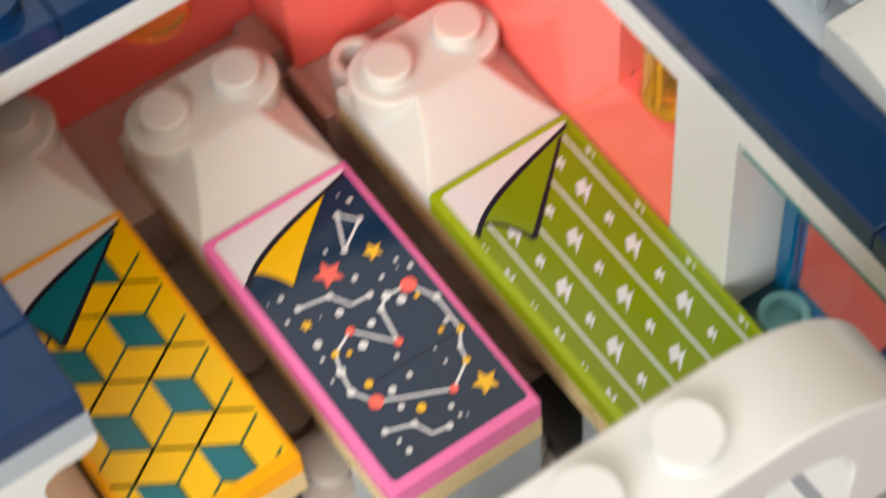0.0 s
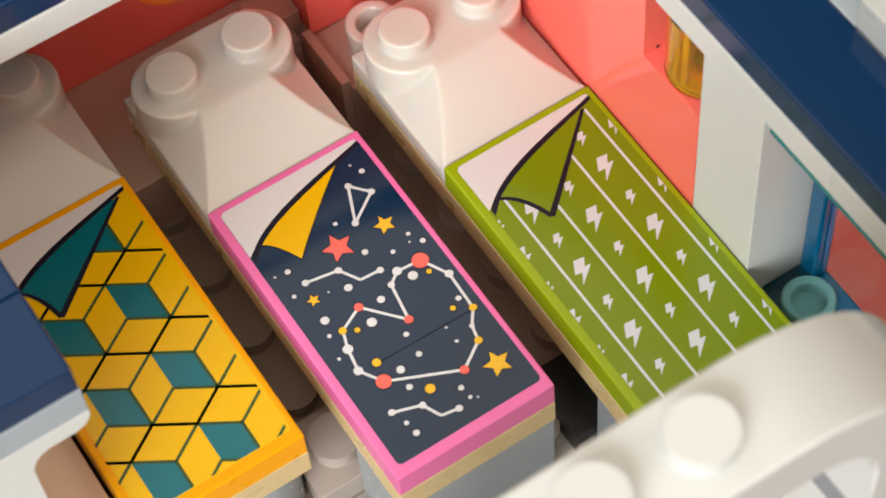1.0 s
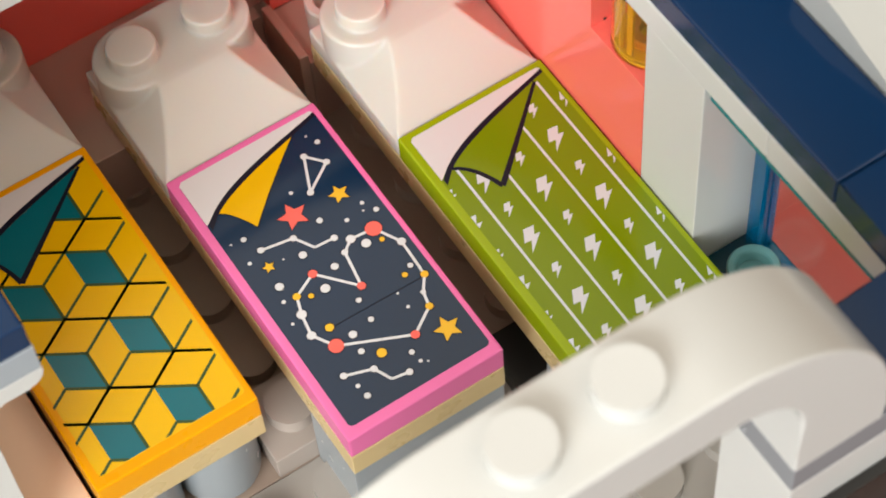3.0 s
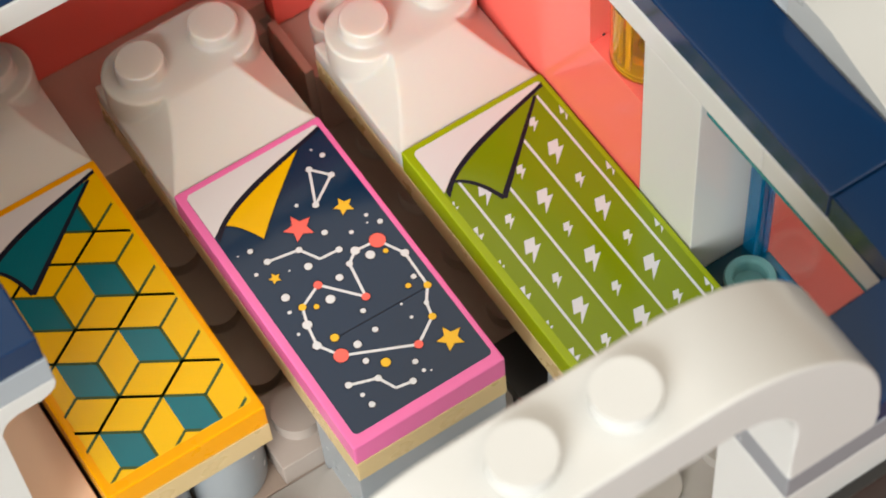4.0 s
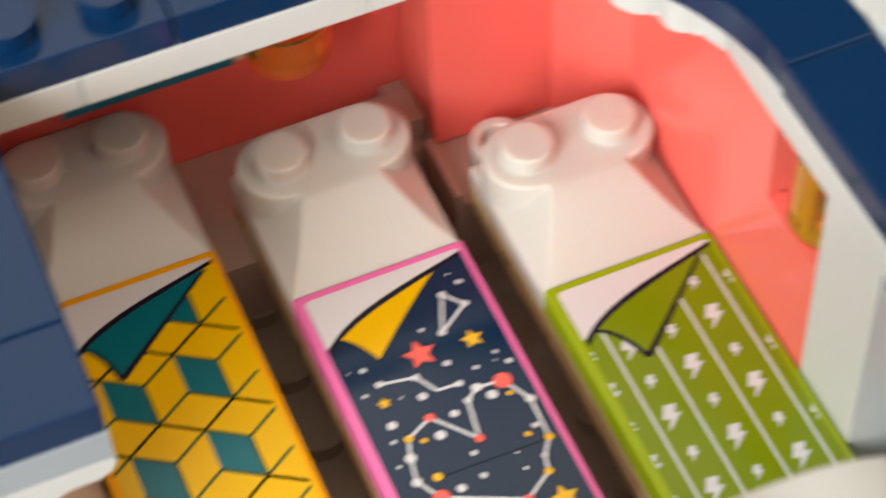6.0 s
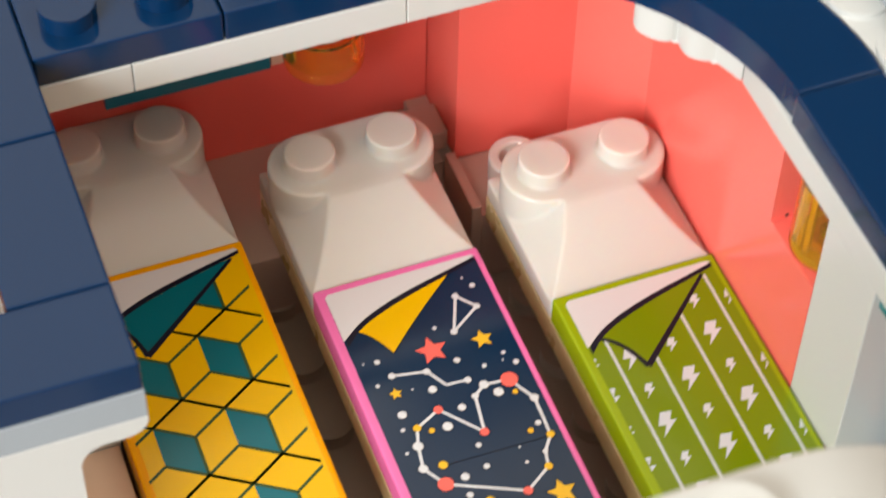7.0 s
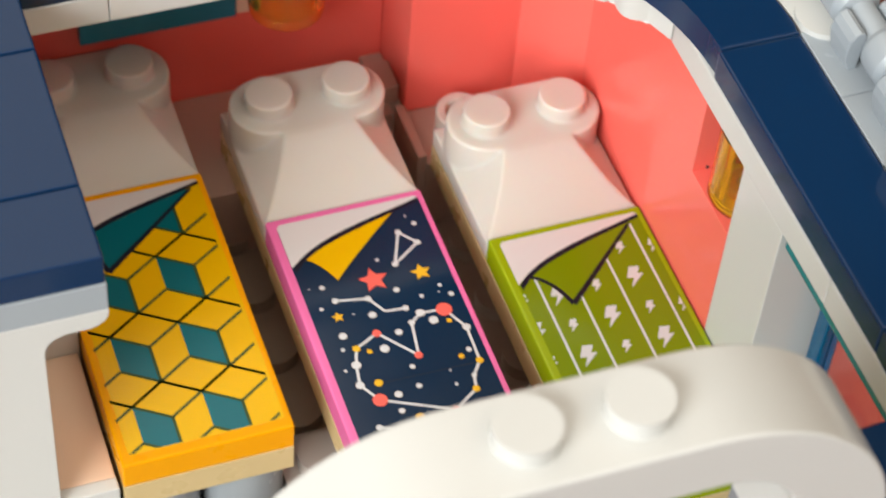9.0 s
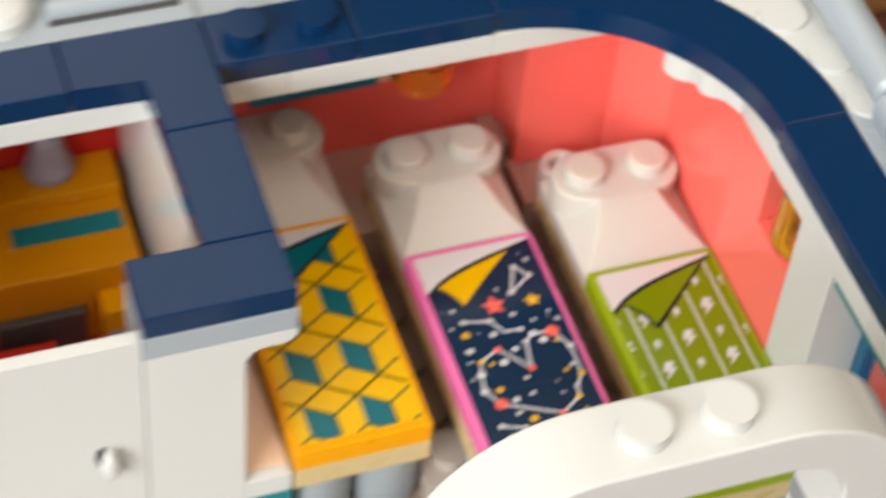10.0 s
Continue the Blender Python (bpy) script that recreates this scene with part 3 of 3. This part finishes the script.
def pillow_mesh():
    """A two-by-two pillow: a ramp with scooped sides between two round stud ends."""
    bm = bmesh.new()
    box(bm, 0.1, 15.9, 32.05, 47.95, -3.2, -0.8, 0.12)
    nu, nv = 40, 20
    grid = []
    for j in range(nv + 1):
        v = j / nv * 0.78
        y = 32.05 + v * 15.9
        r = min(1.0, v / 0.485)
        top = -0.25 + 3.46 * (0.62 * r + 0.38 * r * r * (3 - 2 * r))
        w = 7.9 - 4.7 * (1 - (1 - min(1.0, v / 0.62)) ** 1.55)
        row = []
        for i in range(nu + 1):
            q = i / nu * 2 - 1
            k = abs(q)
            if k <= 0.6:
                u, z = k / 0.6 * w, top
            else:
                k = (k - 0.6) / 0.4
                u = w + (7.9 - w) * k
                z = top + (min(top, -0.75) - top) * (1 - (1 - k) ** 1.25)
            row.append(bm.verts.new((8 + math.copysign(u, q), y, z)))
        grid.append(row)
    for j in range(nv):
        for i in range(nu):
            bm.faces.new((grid[j][i], grid[j][i + 1], grid[j + 1][i + 1], grid[j + 1][i]))
    # close the ramp below
    floor_rows = [[bm.verts.new((v.co.x, v.co.y, -2.0)) for v in row] for row in grid]
    for j in range(nv):
        for i in range(nu):
            bm.faces.new((floor_rows[j + 1][i], floor_rows[j + 1][i + 1], floor_rows[j][i + 1], floor_rows[j][i]))
        for i in (0, nu):
            bm.faces.new((grid[j][i], grid[j + 1][i], floor_rows[j + 1][i], floor_rows[j][i]))
    for j in (0, nv):
        for i in range(nu):
            bm.faces.new((grid[j][i], grid[j][i + 1], floor_rows[j][i + 1], floor_rows[j][i]))
    # round stud ends at the head
    out = ring(4, 44, 3.95, 40, 90, 300, False) + ring(12, 44, 3.95, 40, 240, 450, False)
    prism(bm, out, -1.0, 3.2, 0.35)
    for cx in (4, 12):
        stud(bm, cx, 44, 3.2)
    return bm


def build_bed(x, y, z, mat, printer, label, quilt_label, round_legs=False):
    bed = thing("bed", x, y, z, label, "toy bed", "beds in the toy bedroom")
    q = part("quilt", new_box(0.1, 15.9, 0.1, 31.95, -3.15, 0, bevel=0.22), mat, bed, quilt_label)
    printer(q)
    pillow = part("pillow", pillow_mesh(), PILLOW, bed, "white plastic pillow with two studs")
    melt = pillow.modifiers.new("one_body", "REMESH")
    melt.mode, melt.voxel_size, melt.use_smooth_shade = "VOXEL", 0.00014, True
    soft_edges = pillow.modifiers.new("soft_edges", "SMOOTH")
    soft_edges.factor, soft_edges.iterations = 0.5, 14
    part("bed_base", new_box(0.1, 15.9, 0.1, 47.95, -6.4, -3.2, bevel=0.12), TAN, bed, "tan plastic plate")
    foot = FL + 0.02 - z
    if round_legs:
        for cx in (4, 12):
            leg = turned(bmesh.new(), cx, 4.2, [(3.0, foot), (3.9, foot + 0.9), (3.95, foot + 1.2), (3.95, -6.6), (3.8, -6.45)])
            part("leg", leg, GREY, bed, "light grey round brick")
    else:
        part("leg", new_box(0.15, 15.85, 0.25, 7.9, foot, -6.42, bevel=0.12), GREY, bed, "light grey brick")
    return bed


build_bed(0, 0, 0, PINK, quilt_navy, "toy bed with pink night-sky quilt and white studded pillow", "bright pink tile with navy constellation print")
build_bed(20, -8, 0, LIME, quilt_bolts, "toy bed with lime green lightning quilt and white studded pillow", "lime green tile with stripes and lightning bolts")
build_bed(-20, 8, 0, AMBER, quilt_cubes, "toy bed with orange cube-patterned quilt and white studded pillow", "orange tile with yellow and teal cube print", True)

# ---- window in the right wall ----


def build_window():
    win = tagged(new("window_1"), "window with light blue clear frame and glass in the white wall", "window", kind="structure")
    win.location = put(42, -12, -6.4)
    part("sill", new_box(-5.9, 2, -12, 12, -0.1, 1.3, bevel=0.1), SILL, win, "dark glossy teal sill")
    part("window_frame", new_box(-0.3, 1.6, 9.6, 11.5, 0.4, 28.7, bevel=0.25), GLASS_TEAL, win, "clear blue upright")
    part("window_frame", new_box(-0.3, 1.6, -11.5, -9.6, 0.4, 28.7, bevel=0.25), GLASS_TEAL, win, "clear blue upright")
    part("window_frame", new_box(-0.3, 1.6, -9.6, 9.6, 0.4, 2.2, bevel=0.25), GLASS_TEAL, win, "clear blue bottom bar")
    part("lintel", new_box(-5.4, -4.6, -12, 11.95, 26.9, 28.75, bevel=0.1), TEAL, win, "thin dark turquoise strip")
    pane = part("pane", new_box(0.4, 0.8, -9.6, 9.6, 2.2, 28.7, bevel=0), PANE, win, "clear glass")
    pane.visible_shadow = False


build_window()
cup = turned(bmesh.new(), 0, 0, [(2.3, -0.2), (2.42, 0), (2.45, 1.5), (2.3, 1.7), (1.75, 1.7), (1.6, 1.5), (1.5, 0.3), (0.3, 0.28)])
solid("cup", cup, GLASS_CUP, (40.0, -4.0, -5.08), "pale turquoise clear round cup on the window sill", "cup")


def build_niche_lamp():
    lamp = thing("niche_lamp", 39.6, 11.8, 13.42, "clear orange round lamp in the wall niche", "lamp")
    shell = [(3.0, 0), (3.4, 0.06), (3.55, 0.3), (3.4, 0.55), (3.35, 0.7), (3.5, 0.95), (3.55, 1.2), (3.55, 8.6), (3.1, 8.6), (3.1, 1.1), (2.8, 0.5)]
    part("shade", turned(bmesh.new(), 0, 0, shell), GLASS_ORANGE, lamp, "clear orange round shade")
    for z, r in ((0.2, 3.3), (0.85, 3.25)):
        band = turned(bmesh.new(), 0, 0, [(r - 0.2, z), (r, z + 0.05), (r, z + 0.25), (r - 0.2, z + 0.3)])
        part("ring", band, LIT_YELLOW, lamp, "yellow ring in the shade's foot")
    # added strips stand for bright light streaks in the clear plastic
    for a, w in ((196, 5), (176, 2.5), (150, 3)):
        bm = bmesh.new()
        prism(bm, arc_strip(0, 0, 2.75, 3.05, a - w, a + w, 5), 1.2, 8.5, 0.05)
        part("light_streak", bm, LIT_YELLOW, lamp, "upright yellow strip standing for a streak of light")
    core = turned(bmesh.new(), 0, 0, [(1.9, 0.55), (2.0, 0.7), (2.0, 1.9), (1.85, 2.05), (1.1, 2.05), (1.0, 1.9), (0.95, 0.7)])
    part("core", core, CORE, lamp, "brownish orange hollow core")


build_niche_lamp()

bm = turned(bmesh.new(), 0, 0, [(0.17, 0), (0.17, 0.04), (0.1, 0.05)], 12)
ob = solid("pin_hole", bm, BLACK, (0, 0, 0), "tiny dark hole in the corner of the niche", "hole")
ob.matrix_world = Matrix.Translation(put(37.5, 15.85, 13.65)) @ Matrix.Rotation(radians(90), 4, "X")


def build_hanging_lamp():
    lamp = thing("hanging_lamp", 7.7, 50.5, 9.6, "clear orange round lamp hanging under the white rail", "lamp")
    shade = turned(bmesh.new(), 0, 0, [(2.8, 0.9), (3.1, 0.35), (3.4, 0), (3.75, 0.2), (3.85, 1.0), (3.85, 4.6), (3.5, 4.6), (3.4, 1.2)])
    part("shade", shade, GLASS_AMBER, lamp, "clear orange shade")
    part("socket", turned(bmesh.new(), 0, 0, [(2.6, 4.65), (3.0, 4.75), (3.0, 12.2), (2.0, 12.3)]), WHITE, lamp, "white round socket")


build_hanging_lamp()
wall("back_plate", LIGHTTEAL, "dark turquoise plate on the coral back wall", (-12.2, 3.8, 54.8, 56.0, 5.3, 20))
wall("back_block", NOUGAT, "light nougat plastic piece beside the turquoise plate", (3.9, 6.2, 54.9, 56.0, 5.5, 20))

# ---- hinge plates outside the right wall ----
deck = solid("hinge_deck", new_box(44.06, 52, 8.04, 16.2, 25.6, 28.78), PALE, (0, 0, 0), "pale grey plates outside the right wall", kind="structure")
part("plate", new_box(44.06, 52, -0.1, 7.96, 25.6, 28.78), PALE, deck)
part("plate", new_box(44.06, 52, -48, -0.15, 25.6, 28.4), PALE, deck)
slope = [(0, 0), (0, 3.3), (-0.1, 3.42), (-3.8, 3.4), (-5.4, 3.1), (-6.7, 2.68), (-8.4, 2.15), (-10.2, 1.65), (-12, 1.1), (-14, 0.55), (-15.8, 0.15), (-15.8, 0)]
bm = upright(bmesh.new(), slope, 0, 16, 0.05, "x")
solid("slope_brick", bm, SOFTGREY, (44.06, -0.1, 28.8), "smooth light grey curved slope brick beside the rail", "brick")
bm = bmesh.new()
prism(bm, ring(12, 16, 32.3, 24, 0, 90, False) + [(12, 62), (49, 62), (49, 16.3)], 25.6, 28.7, 0.15)
solid("outer_deck", bm, WHITE, (0, 0, 0), "cream white plates outside the curved corner", kind="structure")
for a in (2, 14, 27):
    bm = bmesh.new()
    stud(bm, 0, 0, 0, 2.8, 0.6)
    x, y = 12 + 35 * math.cos(radians(a)), 16 + 35 * math.sin(radians(a))
    solid("round_plate", bm, WHITE, (x, y, 28.72), "low round white plate on the outer deck", "round plate", "round plates on the deck")


def build_clip(y):
    clip_ob = thing("hinge_clip", 48.4, y, 31.8, "pale grey plastic clip holding the round bar", "clip", "clips along the bar")
    back = [(-2.45, -3.0), (-2.55, -2.6), (-2.85, -1.6), (-3.0, -0.6), (-2.85, 0.3), (-2.45, 0.95), (-1.95, 1.25), (-1.55, 1.1)]
    hollow = [(-1.35, 0.7), (-1.4, 0.1), (-1.45, -0.6), (-1.6, -1.4), (-1.75, -2.2), (-1.6, -3.0)]
    for side in (1, -1):
        part("jaw", upright(bmesh.new(), [(side * x, z) for x, z in back + hollow], -1.6, 1.6, 0.12), PALE, clip_ob)


for y in (4.25, 12.4):
    build_clip(y)
bar = turned(bmesh.new(), 0, 0, [(0.9, 0), (1.3, 0.2), (1.3, 6.2), (1.9, 6.5), (2.35, 7.1), (2.4, 7.6), (2.4, 8.9), (2.3, 9.5), (1.9, 10.1), (1.3, 10.3), (1.3, 14.2), (1.9, 14.5), (2.4, 15.3), (2.4, 70), (0.4, 70)])
ob = solid("hinge_bar", bar, PALE, (0, 0, 0), "pale blue grey round bar held by the clips", "bar")
ob.matrix_world = Matrix.Translation(put(48.4, 0.2, 31.8)) @ Matrix.Rotation(radians(-90), 4, "X")

# ---- hinge plates behind the back wall ----
wall("back_deck", PALE, "pale grey plates behind the back rail", (-80, -20.2, 48.1, 66, 25.6, 28.7), (-20.1, 12, 48.1, 66, 25.6, 28.3))
for y in (52.2, 55.6):
    bm = bmesh.new()
    turned(bm, 0, 0, [(0.8, 0), (1.3, 0.2), (1.3, 14), (0.8, 14.2)])
    ob = solid("hinge_rod", bm, PALE, (0, 0, 0), "short pale grey hinge rod behind the back rail", "rod", "hinge rods")
    ob.matrix_world = Matrix.Translation(put(-36, y, 29.4)) @ Matrix.Rotation(radians(90), 4, "Y")
# raised dark strips give the gaps between the rods their shade
for y in (50.3, 53.7, 57.0):
    solid("gap_shade_strip", new_box(-36, -21.5, y, y + 0.8, 0, 0.25, bevel=0.05), DARKGREY, (0, 0, 28.7), "dark narrow strip shading the gap between the hinge rods", "slot", "slots of the hinge")
bm = bmesh.new()
turned(bm, 0, 0, [(3.6, 0), (3.6, 1.6), (3.0, 2.4), (1.5, 2.7)])
solid("round_plate", bm, WHITE, (-41, 53, 28.72), "white round plate behind the back rail", "round plate", "round plates on the deck")

# ---- the next room ----
wall("next_room_floor", RED, "red plastic floor tiles of the next room", (-60, -28.1, 9.6, 56, FL, -12.5))


def build_machine():
    m = thing("machine", -38, 47, -12.5, "orange toy machine with a dark turquoise screen", "machine")
    part("machine_body", new_box(-9, 8.8, -7.4, 9, 0, 12.4, bevel=0.4), DEEPAMBER, m)
    part("raised_back", new_box(-9, 8.8, 3.2, 9, 12.3, 14.4, bevel=0.4), DEEPAMBER, m)
    part("screen", new_box(-5.2, 7.9, -2.0, 0.8, 12.2, 12.7, bevel=0.2), TEAL, m, "dark turquoise screen")
    part("drawer", new_box(-9, 1.6, -8.6, -7.4, 0.2, 6.5, bevel=0.3), DARKGREY, m, "dark grey front")
    part("foot", new_box(3.2, 8.6, -11, -7.4, 0, 8.5, bevel=0.3), AMBER, m, "bright orange front block")
    part("wheel", turned(bmesh.new(), 6.2, -12.0, [(2.6, 0), (3.0, 0.4), (3.0, 4.5), (2.4, 5.0)]), MAUVE, m, "mauve grey round knob")


build_machine()
cone = turned(bmesh.new(), 0, 0, [(2.7, 0), (3.0, 0.4), (3.0, 1.2), (2.4, 2.4), (1.8, 5.6), (1.2, 6.2)])
solid("toy_bottle", cone, MAUVE, (-37, 54.2, 2.0), "mauve grey plastic bottle on the orange machine", "bottle")
knob = turned(bmesh.new(), 0, 0, [(1.5, 0), (1.55, 1.2), (1.3, 1.7), (0.6, 1.9)], 28)
ob = solid("door_handle", knob, WHITE, (0, 0, 0), "small white upright handle on the white panel", "handle")
ob.matrix_world = Matrix.Translation(put(-40.2, 7.98, 7.3)) @ Matrix.Rotation(radians(90), 4, "X") @ Matrix.Diagonal((0.55, 1.4, 1, 1))

bm = bmesh.new()
prism(bm, [(-0.55, -1.2), (0.1, -1.3), (0.35, 0), (0.1, 1.3), (-0.55, 1.2), (-0.8, 0)], 0, 0.5, 0.1)
ob = solid("keyhole", bm, BLACK, (0, 0, 0), "small black slot beside the white knob", "slot")
ob.matrix_world = Matrix.Translation(put(-40.75, 8.0, 8.2)) @ Matrix.Rotation(radians(90), 4, "X")

# ---- low pieces round the beds ----
bm = turned(bmesh.new(), 0, 0, [(2.6, 0), (2.65, 3.3), (2.5, 3.5), (1.75, 3.5), (1.6, 3.3), (1.5, 1.0)])
solid("open_stud", bm, PILLOW, (24.6, 43.6, -6.45), "white hollow round plate behind the green bed's head", "round plate")
bm = new_box(-3.95, 15.9, 8.1, 15.9, FL, -12.8)
stud(bm, 0, 12, -12.8)
solid("floor_plate", bm, PLATEGREY, (0, 0, 0), "light grey plate with a stud on the floor between two beds", "plate")
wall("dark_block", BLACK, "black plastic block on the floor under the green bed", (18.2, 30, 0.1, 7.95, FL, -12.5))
wall("outside_step", CORAL, "coral plastic step outside the window", (46, 64, -24, 20, FL - 3.2, FL + 1))

# ---- loose things on the table beyond the house ----
wall("blue_card", CYAN, "bright cyan blue card lying on the table", (74, 110, 10, 42, -19.15, -17.5))
solid("wooden_board", new_box(60, 160, 73, 110, 0, 9, bevel=0.8), PALEWOOD, (0, 0, -19.15), "golden brown wooden board on the table", "board")
bm = turned(bmesh.new(), 0, 0, [(5.0, 0), (6.2, 0.5), (6.6, 3), (6.0, 6), (4, 7.6), (1.5, 8)])
solid("toy_bush", bm, MAGENTA, (93, 47.5, -19.15), "magenta pink round plastic piece on the table", "toy piece")
bm = bmesh.new()
prism(bm, ring(0, 0, 3.2, 9), 0, 4, 0.5)
solid("leaf_piece", bm, LIME, (84.4, 53.5, -19.15), "small green plastic piece on the table", "toy piece")
wall("red_block", RED, "red plastic block on the floor of the next room", (-56, -40.6, 28, 36.8, -12.4, -8))
